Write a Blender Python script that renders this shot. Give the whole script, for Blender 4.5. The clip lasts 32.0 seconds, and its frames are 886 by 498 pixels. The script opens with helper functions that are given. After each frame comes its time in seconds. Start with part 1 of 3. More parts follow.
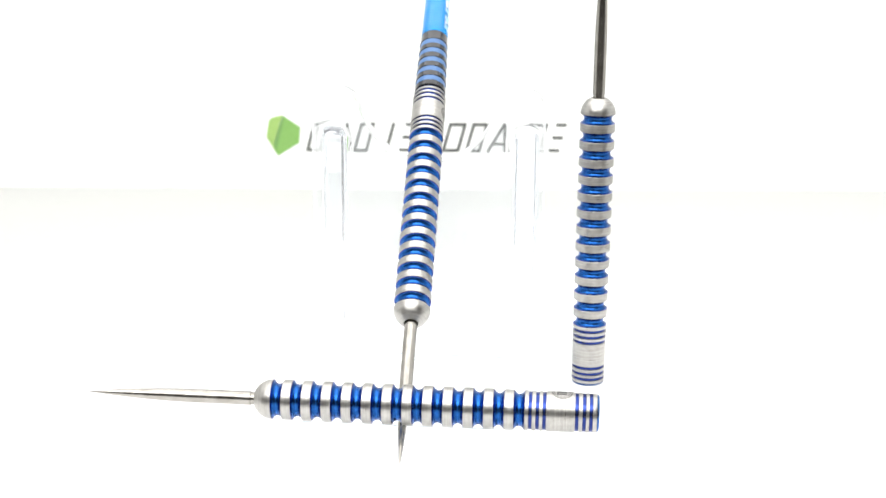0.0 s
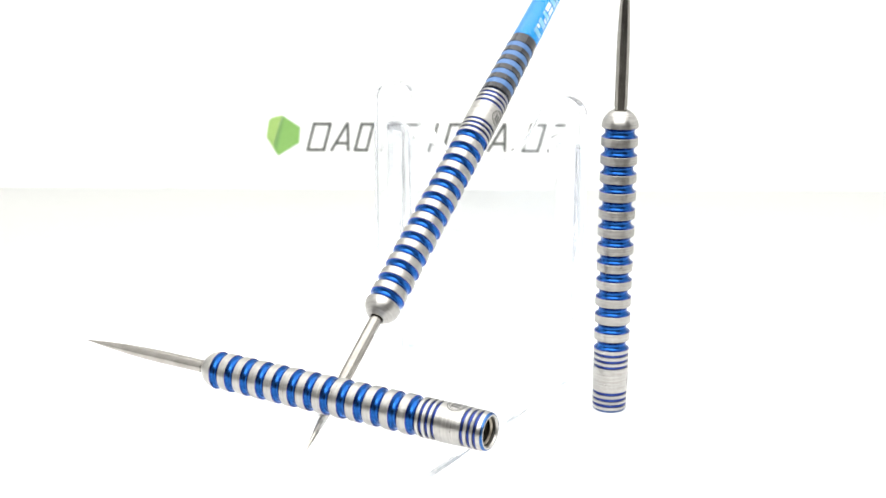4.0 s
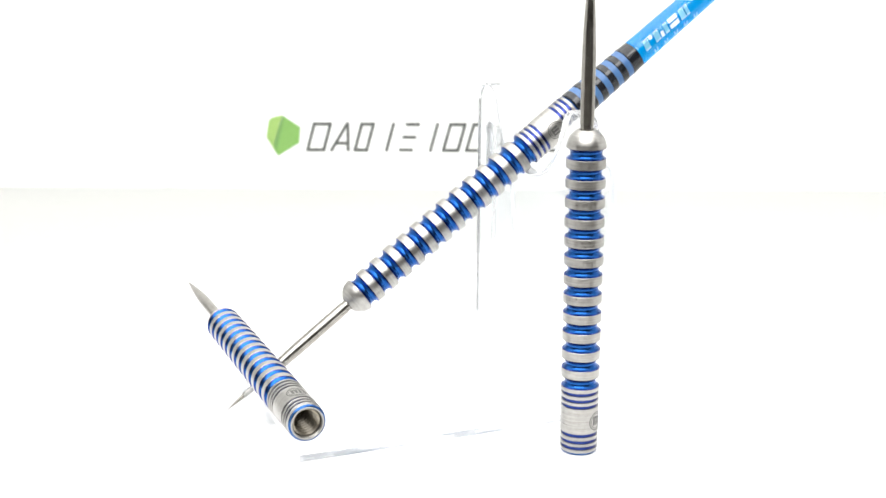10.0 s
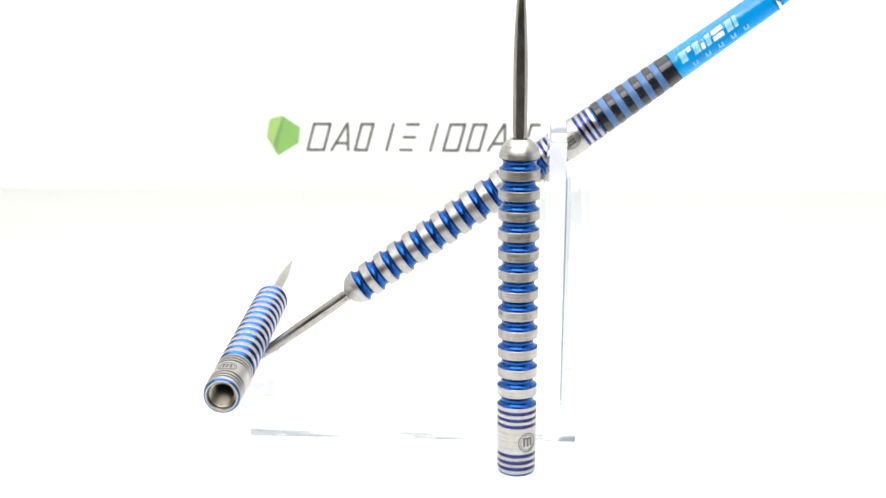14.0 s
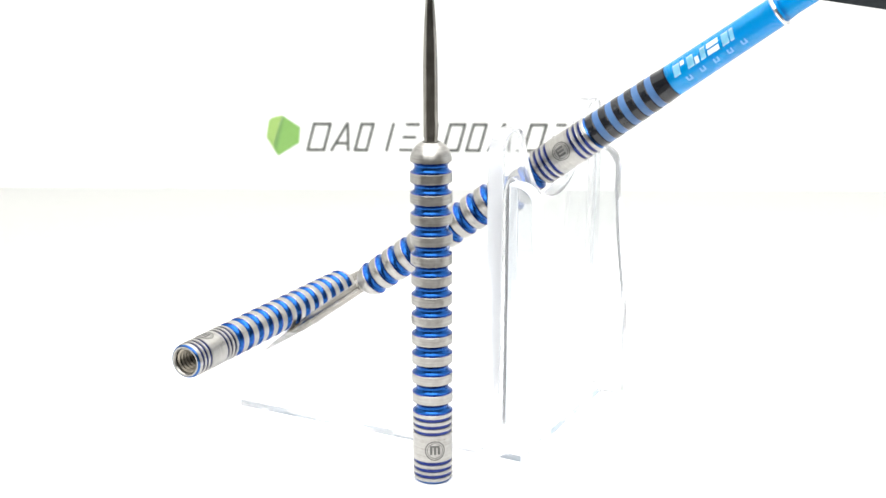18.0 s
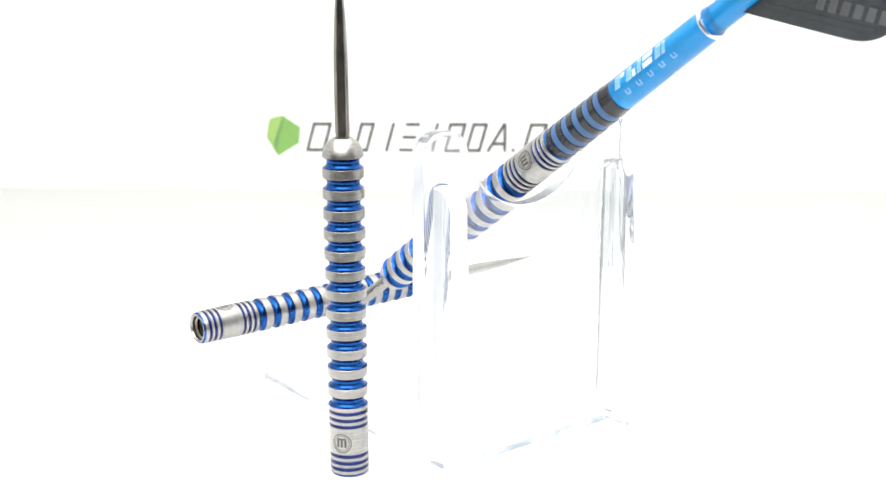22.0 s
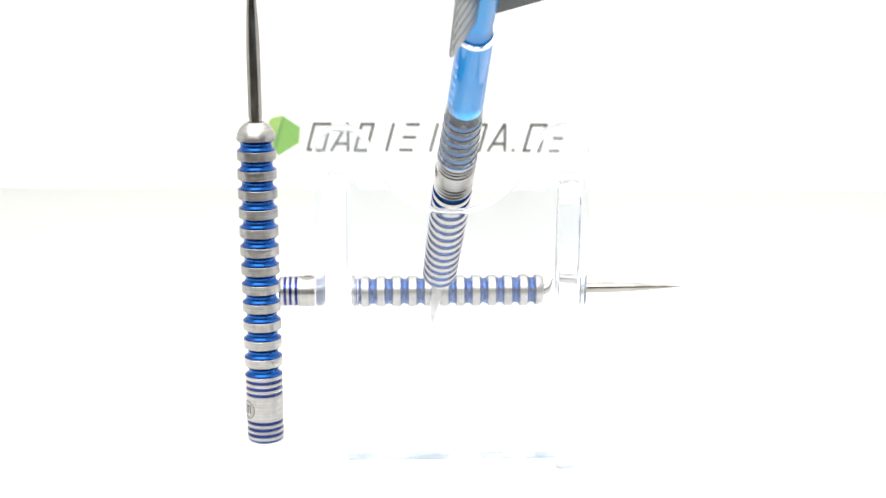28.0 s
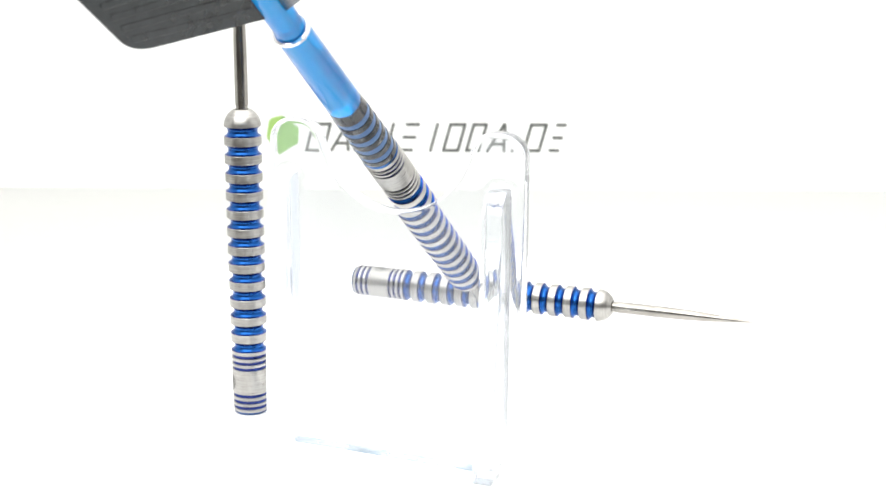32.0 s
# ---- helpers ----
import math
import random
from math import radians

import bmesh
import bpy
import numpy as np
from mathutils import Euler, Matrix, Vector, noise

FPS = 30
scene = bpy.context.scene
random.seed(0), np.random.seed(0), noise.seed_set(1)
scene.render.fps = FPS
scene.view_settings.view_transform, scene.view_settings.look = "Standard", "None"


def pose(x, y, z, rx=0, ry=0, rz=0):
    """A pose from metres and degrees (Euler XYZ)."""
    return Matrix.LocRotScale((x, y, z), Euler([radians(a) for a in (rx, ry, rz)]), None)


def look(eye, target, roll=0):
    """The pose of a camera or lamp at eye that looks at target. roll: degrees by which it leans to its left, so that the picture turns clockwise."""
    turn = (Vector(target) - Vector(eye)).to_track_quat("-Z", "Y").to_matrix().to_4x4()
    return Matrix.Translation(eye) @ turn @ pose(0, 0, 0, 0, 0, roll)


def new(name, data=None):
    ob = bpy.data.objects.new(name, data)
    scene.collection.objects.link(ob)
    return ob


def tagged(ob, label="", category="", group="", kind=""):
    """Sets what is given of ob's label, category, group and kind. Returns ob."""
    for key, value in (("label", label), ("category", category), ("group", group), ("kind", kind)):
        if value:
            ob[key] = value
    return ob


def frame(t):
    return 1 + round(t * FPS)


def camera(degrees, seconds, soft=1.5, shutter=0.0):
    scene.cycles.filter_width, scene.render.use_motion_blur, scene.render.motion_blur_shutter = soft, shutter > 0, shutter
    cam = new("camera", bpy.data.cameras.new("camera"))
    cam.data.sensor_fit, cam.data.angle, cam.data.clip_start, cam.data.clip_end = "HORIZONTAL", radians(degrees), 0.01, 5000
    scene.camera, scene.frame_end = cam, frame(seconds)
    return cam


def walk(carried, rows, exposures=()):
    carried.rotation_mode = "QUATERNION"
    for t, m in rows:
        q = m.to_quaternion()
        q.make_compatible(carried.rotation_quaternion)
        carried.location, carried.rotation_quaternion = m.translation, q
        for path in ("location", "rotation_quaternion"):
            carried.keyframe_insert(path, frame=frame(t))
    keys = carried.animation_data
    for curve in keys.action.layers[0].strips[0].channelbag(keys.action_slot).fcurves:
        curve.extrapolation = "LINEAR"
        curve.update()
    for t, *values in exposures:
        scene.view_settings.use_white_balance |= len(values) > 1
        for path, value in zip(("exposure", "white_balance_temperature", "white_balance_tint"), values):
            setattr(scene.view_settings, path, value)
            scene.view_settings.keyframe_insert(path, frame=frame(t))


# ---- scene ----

# Plan unit: 0.93 mm. The turntable's axis is the origin, its top is z = 0.
K = 0.00093

# ---- camera ----
cam = camera(35.09, 32.0, soft=1.5)
EYE = pose(0, -238.69 * K, 92.13 * K, 90 - 14.796, 0, -0.502) @ pose(0, 0, 0, 0, 0, 0.34)
walk(cam, [(0.0, EYE), (32.0, EYE)])
# a shallow depth of field, as a close-up has: sharp at the stand, soft at the sign and the near flight
cam.data.dof.use_dof = True
cam.data.dof.focus_distance, cam.data.dof.aperture_fstop = 228 * K, 70


def turn(t):
    """The turntable's angle in radians at t seconds (clockwise, slowing a little)."""
    return -0.109405 * t + 0.000062 * t * t


# ---- world and lights ----
world = bpy.data.worlds.new("studio")
scene.world = world
world.use_nodes = True
world.node_tree.nodes["Background"].inputs[0].default_value = (1.0, 0.99, 0.975, 1)
world.node_tree.nodes["Background"].inputs[1].default_value = 1.6


def area(name, eye, target, sx, sy, watts, colour=(1, 1, 1)):
    data = bpy.data.lights.new(name, "AREA")
    data.shape, data.size, data.size_y, data.energy, data.color = "RECTANGLE", sx, sy, watts, colour
    lamp = new(name, data)
    lamp.matrix_world = look(eye, target)
    return lamp


area("softbox_top", (-0.10, 0.02, 0.62), (-0.10, 0.0201, 0), 1.0, 0.8, 3.3)
# unseen fill lamp above the camera, added to brighten the backdrop
area("fill_front", (-0.14, -0.52, 0.66), (-0.02, 0.28, 0.16), 0.9, 0.5, 6.0)
scene.view_settings.exposure = 0.22


# ---- materials ----
def mat(name, colour, rough=0.5, metal=0.0, **more):
    m = bpy.data.materials.new(name)
    m.use_nodes = True
    b = m.node_tree.nodes["Principled BSDF"]
    b.inputs["Base Color"].default_value = (*colour, 1)
    b.inputs["Roughness"].default_value = rough
    b.inputs["Metallic"].default_value = metal
    for key, value in more.items():
        b.inputs[key.replace("_", " ")].default_value = value
    return m


def link(m, a, out, b, inp):
    m.node_tree.links.new(a.outputs[out], b.inputs[inp])


def grain(m, scale, stretch, lo, hi, bump=0.0, rough=None, detail=4.0, mottle=260):
    """Mixes the base colour between lo and hi by a stretched noise, with bump and roughness from it."""
    nt = m.node_tree
    b = nt.nodes["Principled BSDF"]
    co = nt.nodes.new("ShaderNodeTexCoord")
    mp = nt.nodes.new("ShaderNodeMapping")
    mp.inputs["Scale"].default_value = stretch
    nz = nt.nodes.new("ShaderNodeTexNoise")
    nz.inputs["Scale"].default_value = scale
    nz.inputs["Detail"].default_value = detail
    big = nt.nodes.new("ShaderNodeTexNoise")
    big.inputs["Scale"].default_value = mottle
    add = nt.nodes.new("ShaderNodeMath")
    add.operation = "MULTIPLY_ADD"
    add.inputs[1].default_value = 0.35
    mul = nt.nodes.new("ShaderNodeMath")
    mul.operation = "MULTIPLY"
    mul.inputs[1].default_value = 0.65
    ramp = nt.nodes.new("ShaderNodeMapRange")
    ramp.inputs["From Min"].default_value, ramp.inputs["From Max"].default_value = 0.3, 0.7
    mix = nt.nodes.new("ShaderNodeMix")
    mix.data_type = "RGBA"
    mix.inputs["A"].default_value, mix.inputs["B"].default_value = (*lo, 1), (*hi, 1)
    link(m, co, "Object", mp, "Vector")
    link(m, mp, "Vector", nz, "Vector")
    link(m, co, "Object", big, "Vector")
    link(m, nz, "Fac", mul, 0)
    link(m, big, "Fac", add, 0)
    link(m, mul, 0, add, 2)
    link(m, add, 0, ramp, "Value")
    nt.links.new(ramp.outputs["Result"], mix.inputs["Factor"])
    nt.links.new(mix.outputs["Result"], b.inputs["Base Color"])
    if rough:
        rr = nt.nodes.new("ShaderNodeMapRange")
        rr.inputs["To Min"].default_value, rr.inputs["To Max"].default_value = rough
        nt.links.new(ramp.outputs["Result"], rr.inputs["Value"])
        nt.links.new(rr.outputs["Result"], b.inputs["Roughness"])
    if bump:
        bp = nt.nodes.new("ShaderNodeBump")
        bp.inputs["Strength"].default_value, bp.inputs["Distance"].default_value = bump, 0.00005
        nt.links.new(nz.outputs["Fac"], bp.inputs["Height"])
        nt.links.new(bp.outputs["Normal"], b.inputs["Normal"])
    return m


TUNGSTEN = grain(mat("brushed_tungsten", (0.5, 0.5, 0.48), 0.38, 1.0), 900, (0.25, 0.25, 7), (0.30, 0.291, 0.272), (0.485, 0.475, 0.45), 0.22, (0.26, 0.44), 6.0, 1500)
TUNGSTEN.node_tree.nodes["Principled BSDF"].inputs["Anisotropic"].default_value = 0.2
TANGENT = TUNGSTEN.node_tree.nodes.new("ShaderNodeTangent")
TANGENT.direction_type, TANGENT.axis = "RADIAL", "Z"
TUNGSTEN.node_tree.nodes["Principled BSDF"].inputs["Anisotropic Rotation"].default_value = 0.25
link(TUNGSTEN, TANGENT, "Tangent", TUNGSTEN.node_tree.nodes["Principled BSDF"], "Tangent")
LINING = grain(mat("blue_violet_coating", (0.1, 0.1, 0.4), 0.25, 1.0), 700, (0.3, 0.3, 6), (0.5, 0.5, 0.5), (1.0, 1.0, 1.0), 0.25, (0.20, 0.34), 4.0, 900)
AZURE = grain(mat("azure_coating", (0.02, 0.28, 0.72), 0.3, 1.0), 700, (0.3, 0.3, 6), (0.018, 0.06, 0.22), (0.05, 0.15, 0.36), 0.10, (0.2, 0.32))
INDIGO = grain(mat("indigo_coating", (0.05, 0.06, 0.3), 0.25, 1.0), 700, (0.3, 0.3, 6), (0.0292, 0.02482, 0.0876), (0.0292, 0.06205, 0.2409), 0.10, (0.16, 0.3))
STEEL = grain(mat("polished_steel", (0.7, 0.68, 0.64), 0.16, 1.0), 1500, (1, 1, 0.35), (0.245, 0.232, 0.208), (0.40, 0.385, 0.355), 0.35, (0.12, 0.28))
THREAD = grain(mat("thread_metal", (0.5, 0.45, 0.35), 0.35, 1.0), 900, (1, 1, 1), (0.21, 0.185, 0.14), (0.36, 0.33, 0.28), 0.2)
# the bore's inner shade is painted into its metal
BORE_SHADE = grain(mat("shaded_bore_metal", (0.05, 0.045, 0.04), 0.5, 0.8), 900, (1, 1, 1), (0.035, 0.032, 0.028), (0.07, 0.064, 0.056))
ENGRAVED = grain(mat("laser_engraving", (0.16, 0.16, 0.155), 0.55, 0.6), 2500, (1, 1, 1), (0.0876, 0.0876, 0.08395), (0.1606, 0.1606, 0.1533))
BLACK = grain(mat("black_gloss_plastic", (0.010, 0.011, 0.014), 0.07, IOR=1.46, Coat_Weight=0.2, Coat_Roughness=0.02), 900, (1, 1, 1), (0.006, 0.007, 0.010), (0.016, 0.018, 0.022), 0.05)
RUBBER = grain(mat("blue_ring_plastic", (0.05, 0.22, 0.62), 0.38), 900, (1, 1, 1), (0.048, 0.125, 0.31), (0.068, 0.17, 0.36), 0.05)
SHAFT = grain(mat("blue_translucent_plastic", (0.0, 0.45, 0.95), 0.10, 0.0, Transmission_Weight=0.6, IOR=1.45, Specular_IOR_Level=0.05), 500, (1, 1, 0.3), (0.0, 0.44, 0.95), (0.0, 0.53, 1.0))
PRINT = grain(mat("silver_print", (0.72, 0.76, 0.85), 0.4), 1500, (1, 1, 1), (0.62, 0.68, 0.80), (0.82, 0.85, 0.92))
PALE = grain(mat("pale_blue_print", (0.25, 0.5, 0.85), 0.4), 1500, (1, 1, 1), (0.22, 0.46, 0.80), (0.30, 0.56, 0.88))
GREY_PRINT = grain(mat("dull_grey_print", (0.12, 0.125, 0.13), 0.5), 1500, (1, 1, 1), (0.073, 0.07665, 0.0803), (0.1095, 0.1132, 0.1168))
SILVER = grain(mat("silver_collar", (0.75, 0.75, 0.75), 0.2, 1.0), 900, (1, 1, 6), (0.68, 0.68, 0.68), (0.82, 0.82, 0.82), 0.1)
FLIGHT = grain(mat("black_flight_film", (0.012, 0.016, 0.019), 0.26, IOR=1.5), 800, (1, 1, 1), (0.013, 0.018, 0.022), (0.024, 0.031, 0.036), 0.1)
ACRYLIC = mat("clear_acrylic", (0.935, 0.955, 0.968), 0.0, 0.0, Transmission_Weight=1.0, IOR=1.49)
ACRYLIC_EDGE = mat("cut_acrylic_edge", (0.94, 0.97, 1.0), 0.04, 0.0, Transmission_Weight=0.86, IOR=1.49)


def tint_outwards(m, inner, outer, r0, r1):
    """The coating runs from one tint to another with the distance from the barrel's axis."""
    nt = m.node_tree
    b = nt.nodes["Principled BSDF"]
    co, flat_co, size = nt.nodes.new("ShaderNodeTexCoord"), nt.nodes.new("ShaderNodeVectorMath"), nt.nodes.new("ShaderNodeVectorMath")
    flat_co.operation, size.operation = "MULTIPLY", "LENGTH"
    flat_co.inputs[1].default_value = (1, 1, 0)
    span, mix, both = nt.nodes.new("ShaderNodeMapRange"), nt.nodes.new("ShaderNodeMix"), nt.nodes.new("ShaderNodeMix")
    span.inputs["From Min"].default_value, span.inputs["From Max"].default_value = r0 * K, r1 * K
    mix.data_type = both.data_type = "RGBA"
    both.blend_type = "MULTIPLY"
    both.inputs["Factor"].default_value = 1.0
    mix.inputs["A"].default_value, mix.inputs["B"].default_value = (*inner, 1), (*outer, 1)
    grained = b.inputs["Base Color"].links[0].from_socket
    link(m, co, "Object", flat_co, 0)
    link(m, flat_co, 0, size, 0)
    link(m, size, "Value", span, "Value")
    nt.links.new(span.outputs["Result"], mix.inputs["Factor"])
    nt.links.new(mix.outputs["Result"], both.inputs["A"])
    nt.links.new(grained, both.inputs["B"])
    nt.links.new(both.outputs["Result"], b.inputs["Base Color"])


tint_outwards(LINING, (0.018, 0.105, 0.38), (0.13, 0.10, 0.38), 2.98, 3.16)


def see_through(m, share):
    """Lets a share of the light straight through a material."""
    nt = m.node_tree
    b, out = nt.nodes["Principled BSDF"], nt.nodes["Material Output"]
    clear, mix = nt.nodes.new("ShaderNodeBsdfTransparent"), nt.nodes.new("ShaderNodeMixShader")
    mix.inputs[0].default_value = share
    nt.links.new(b.outputs[0], mix.inputs[1])
    nt.links.new(clear.outputs[0], mix.inputs[2])
    nt.links.new(mix.outputs[0], out.inputs[0])
    return mix


def painted_veil(m, share, onto=None):
    """Mixes a share of white into a material as painted glare, or onto a mixture of it."""
    nt = m.node_tree
    b, out = nt.nodes["Principled BSDF"], nt.nodes["Material Output"]
    dull, mix = nt.nodes.new("ShaderNodeBsdfDiffuse"), nt.nodes.new("ShaderNodeMixShader")
    dull.inputs[0].default_value = (0.95, 0.96, 0.98, 1)
    mix.inputs[0].default_value = share
    nt.links.new((onto or b).outputs[0], mix.inputs[1])
    nt.links.new(dull.outputs[0], mix.inputs[2])
    nt.links.new(mix.outputs[0], out.inputs[0])


# white stands in for bright floor reflections on the faces
painted_veil(ACRYLIC, 0.07)
# and for light piped to the cut edges
painted_veil(ACRYLIC_EDGE, 0.20, see_through(ACRYLIC_EDGE, 0.58))
# bluish white painted into one side, as light piped through the acrylic
LIT_SIDE = mat("lit_acrylic_side", (0.82, 0.91, 0.98), 0.1, 0.0, Transmission_Weight=0.9, IOR=1.49)
painted_veil(LIT_SIDE, 0.48, see_through(LIT_SIDE, 0.3))
THIN_CLEAR = ACRYLIC.copy()
THIN_CLEAR.name = "thin_moulded_acrylic"
see_through(THIN_CLEAR, 0.72)
SHEATH = mat("pale_blue_clear_plastic", (0.36, 0.86, 1.0), 0.03, 0.0, Transmission_Weight=1.0, IOR=1.42)
FAINT_ME = mat("thin_clear_acrylic", (0.95, 0.97, 1.0), 0.03, 0.0)
see_through(FAINT_ME, 0.985)
# broken grey streaks paint in the refractions along the base's edges
REFRACTION = mat("painted_edge_refraction", (0.22, 0.25, 0.28), 0.15, 0.0)
MIXED = see_through(REFRACTION, 0.6)
NOISE = REFRACTION.node_tree.nodes.new("ShaderNodeTexNoise")
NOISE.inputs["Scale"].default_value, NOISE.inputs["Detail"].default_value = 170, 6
COORD = REFRACTION.node_tree.nodes.new("ShaderNodeTexCoord")
SPREAD = REFRACTION.node_tree.nodes.new("ShaderNodeMapRange")
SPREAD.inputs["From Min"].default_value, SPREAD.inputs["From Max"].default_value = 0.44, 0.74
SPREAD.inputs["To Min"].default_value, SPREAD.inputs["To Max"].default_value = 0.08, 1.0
STRETCH = REFRACTION.node_tree.nodes.new("ShaderNodeMapping")
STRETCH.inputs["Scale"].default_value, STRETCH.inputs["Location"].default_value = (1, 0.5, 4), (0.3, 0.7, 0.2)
link(REFRACTION, COORD, "Object", STRETCH, "Vector")
link(REFRACTION, STRETCH, "Vector", NOISE, "Vector")
link(REFRACTION, NOISE, "Fac", SPREAD, "Value")
link(REFRACTION, SPREAD, "Result", MIXED, 0)
# a paler copy, painting the glints at the rear edges
PALE_REFRACTION = REFRACTION.copy()
PALE_REFRACTION.name = "painted_pale_refraction"
PALE_REFRACTION.node_tree.nodes["Principled BSDF"].inputs["Base Color"].default_value = (0.30, 0.38, 0.45, 1)
CLEAR = (FAINT_ME, REFRACTION, PALE_REFRACTION)
WHITE = grain(mat("white_turntable_plastic", (0.9, 0.9, 0.9), 0.55), 300, (1, 1, 1), (0.84, 0.84, 0.84), (0.86, 0.86, 0.86), 0.0)
PAPER = grain(mat("white_paper", (0.88, 0.88, 0.87), 0.8), 400, (1, 1, 1), (0.875, 0.874, 0.858), (0.882, 0.881, 0.868))
# floor paper painted greyer, for the weaker light that falls on it
DIM_PAPER = grain(mat("shaded_floor_paper", (0.6, 0.6, 0.58), 0.85), 400, (1, 1, 1), (0.475, 0.48, 0.463), (0.49, 0.495, 0.478))
DESK = grain(mat("dark_desk", (0.09, 0.085, 0.08), 0.5), 60, (1, 12, 1), (0.07, 0.066, 0.06), (0.11, 0.104, 0.096), 0.2)
WALL = grain(mat("room_wall_paint", (0.35, 0.35, 0.34), 0.8), 30, (1, 1, 1), (0.14, 0.137, 0.132), (0.19, 0.186, 0.18), 0.1)
BOUNCE = grain(mat("white_bounce_panel", (0.86, 0.86, 0.86), 0.9), 900, (1, 1, 1), (0.88, 0.88, 0.88), (0.91, 0.91, 0.91), 0.2)
INK = grain(mat("grey_print_ink", (0.06, 0.065, 0.06), 0.6), 900, (1, 1, 1), (0.088, 0.092, 0.088), (0.122, 0.127, 0.117))
GREEN = grain(mat("green_print_ink", (0.28, 0.56, 0.13), 0.6), 300, (1, 1, 1), (0.1971, 0.3942, 0.0949), (0.2263, 0.438, 0.1168))
LIME = grain(mat("lime_print_ink", (0.42, 0.66, 0.18), 0.6), 300, (1, 1, 1), (0.292, 0.4672, 0.1241), (0.3358, 0.511, 0.1533))
MOSS = grain(mat("moss_print_ink", (0.2, 0.42, 0.12), 0.6), 300, (1, 1, 1), (0.146, 0.3066, 0.0876), (0.1825, 0.3431, 0.1095))


# ---- mesh tools (all in plan units) ----
def mesh(name, verts, faces, smooth=True, angle=20):
    me = bpy.data.meshes.new(name)
    me.from_pydata([(x * K, y * K, z * K) for x, y, z in verts], [], faces)
    bm = bmesh.new()
    bm.from_mesh(me)
    bmesh.ops.recalc_face_normals(bm, faces=bm.faces)
    bm.to_mesh(me)
    bm.free()
    if smooth:
        me.polygons.foreach_set("use_smooth", [True] * len(me.polygons))
        me.set_sharp_from_angle(angle=radians(angle))
    return me


def part(name, me, material, parent=None, label=""):
    """Links a mesh as one object under a thing or a part."""
    if material is not None and not me.materials:
        me.materials.append(material)
    ob = new(name, me)
    if parent is not None:
        ob.parent = parent
    if label:
        ob["label"] = label
    return ob


def lathe(name, profile, n=56, closed=False):
    """A body of revolution about z from (radius, z) pairs. closed: the profile is a ring."""
    verts, faces, rows = [], [], []
    for r, z in profile:
        if r < 1e-6:
            rows.append([len(verts)])
            verts.append((0, 0, z))
        else:
            rows.append(list(range(len(verts), len(verts) + n)))
            verts += [(r * math.cos(2 * math.pi * i / n), r * math.sin(2 * math.pi * i / n), z) for i in range(n)]
    pairs = list(zip(rows, rows[1:])) + ([(rows[-1], rows[0])] if closed else [])
    for a, b in pairs:
        for i in range(n):
            j = (i + 1) % n
            if len(a) == 1 and len(b) == 1:
                continue
            if len(a) == 1:
                faces.append((a[0], b[i], b[j]))
            elif len(b) == 1:
                faces.append((a[i], a[j], b[0]))
            else:
                faces.append((a[i], a[j], b[j], b[i]))
    return mesh(name, verts, faces)


def slab(name, outline, thick, to, bevel=0.18, rim=None):
    """A plate from a flat outline, thick units deep; to maps (u, v, w) to the plan. Its rims are bevelled."""
    bm = bmesh.new()
    lo = [bm.verts.new(Vector(to(u, v, 0)) * K) for u, v in outline]
    hi = [bm.verts.new(Vector(to(u, v, thick)) * K) for u, v in outline]
    n = len(outline)
    f1, f2 = bm.faces.new(lo), bm.faces.new(hi[::-1])
    for i in range(n):
        bm.faces.new((lo[i], hi[i], hi[(i + 1) % n], lo[(i + 1) % n]))
    bmesh.ops.recalc_face_normals(bm, faces=bm.faces)
    if bevel:
        bmesh.ops.bevel(bm, geom=list(f1.edges) + list(f2.edges), offset=bevel * K, segments=2, profile=0.6, affect="EDGES", clamp_overlap=True)
    big = sorted(bm.faces, key=lambda f: -f.calc_area())[:2]
    for f in bm.faces:
        f.material_index = 0 if not rim or f in big else 1
    me = bpy.data.meshes.new(name)
    bm.to_mesh(me)
    bm.free()
    for material in rim or ():
        me.materials.append(material)
    # broad faces stay flat, narrow rims and curved edges are smooth
    me.set_sharp_from_angle(angle=radians(24))
    me.polygons.foreach_set("use_smooth", [len(p.vertices) <= 4 and p.area < (8 * K) ** 2 for p in me.polygons])
    return me


def wrapped(name, quads, r, angle, z, thick=0.05, steps=5):
    """Thin flat marks, given as quads (x round, y along), laid on a cylinder of radius r at an angle."""
    verts, faces = [], []
    for q in quads:
        base = len(verts)
        for lay in (0.0, thick):
            for i in range(steps + 1):
                s = i / steps
                for (ax, ay), (bx, by) in ((q[0], q[1]), (q[3], q[2])):
                    x, y = ax + (bx - ax) * s, ay + (by - ay) * s
                    a = angle + x / r
                    verts.append(((r + lay) * math.cos(a), (r + lay) * math.sin(a), z + y))
        m = 2 * (steps + 1)
        for i in range(steps):
            o = base + 2 * i
            faces += [(o, o + 1, o + 3, o + 2), (m + o, m + o + 2, m + o + 3, m + o + 1),
                      (o, o + 2, m + o + 2, m + o), (o + 1, m + o + 1, m + o + 3, o + 3)]
        e = base + 2 * steps
        faces += [(base, m + base, m + base + 1, base + 1), (e, e + 1, m + e + 1, m + e)]
    return mesh(name, verts, faces, smooth=False)


def ring_quads(r0, r1, n=28):
    out = []
    for i in range(n):
        a, b = 2 * math.pi * i / n, 2 * math.pi * (i + 1) / n
        out.append([(r0 * math.cos(a), r0 * math.sin(a)), (r0 * math.cos(b), r0 * math.sin(b)),
                    (r1 * math.cos(b), r1 * math.sin(b)), (r1 * math.cos(a), r1 * math.sin(a))])
    return out


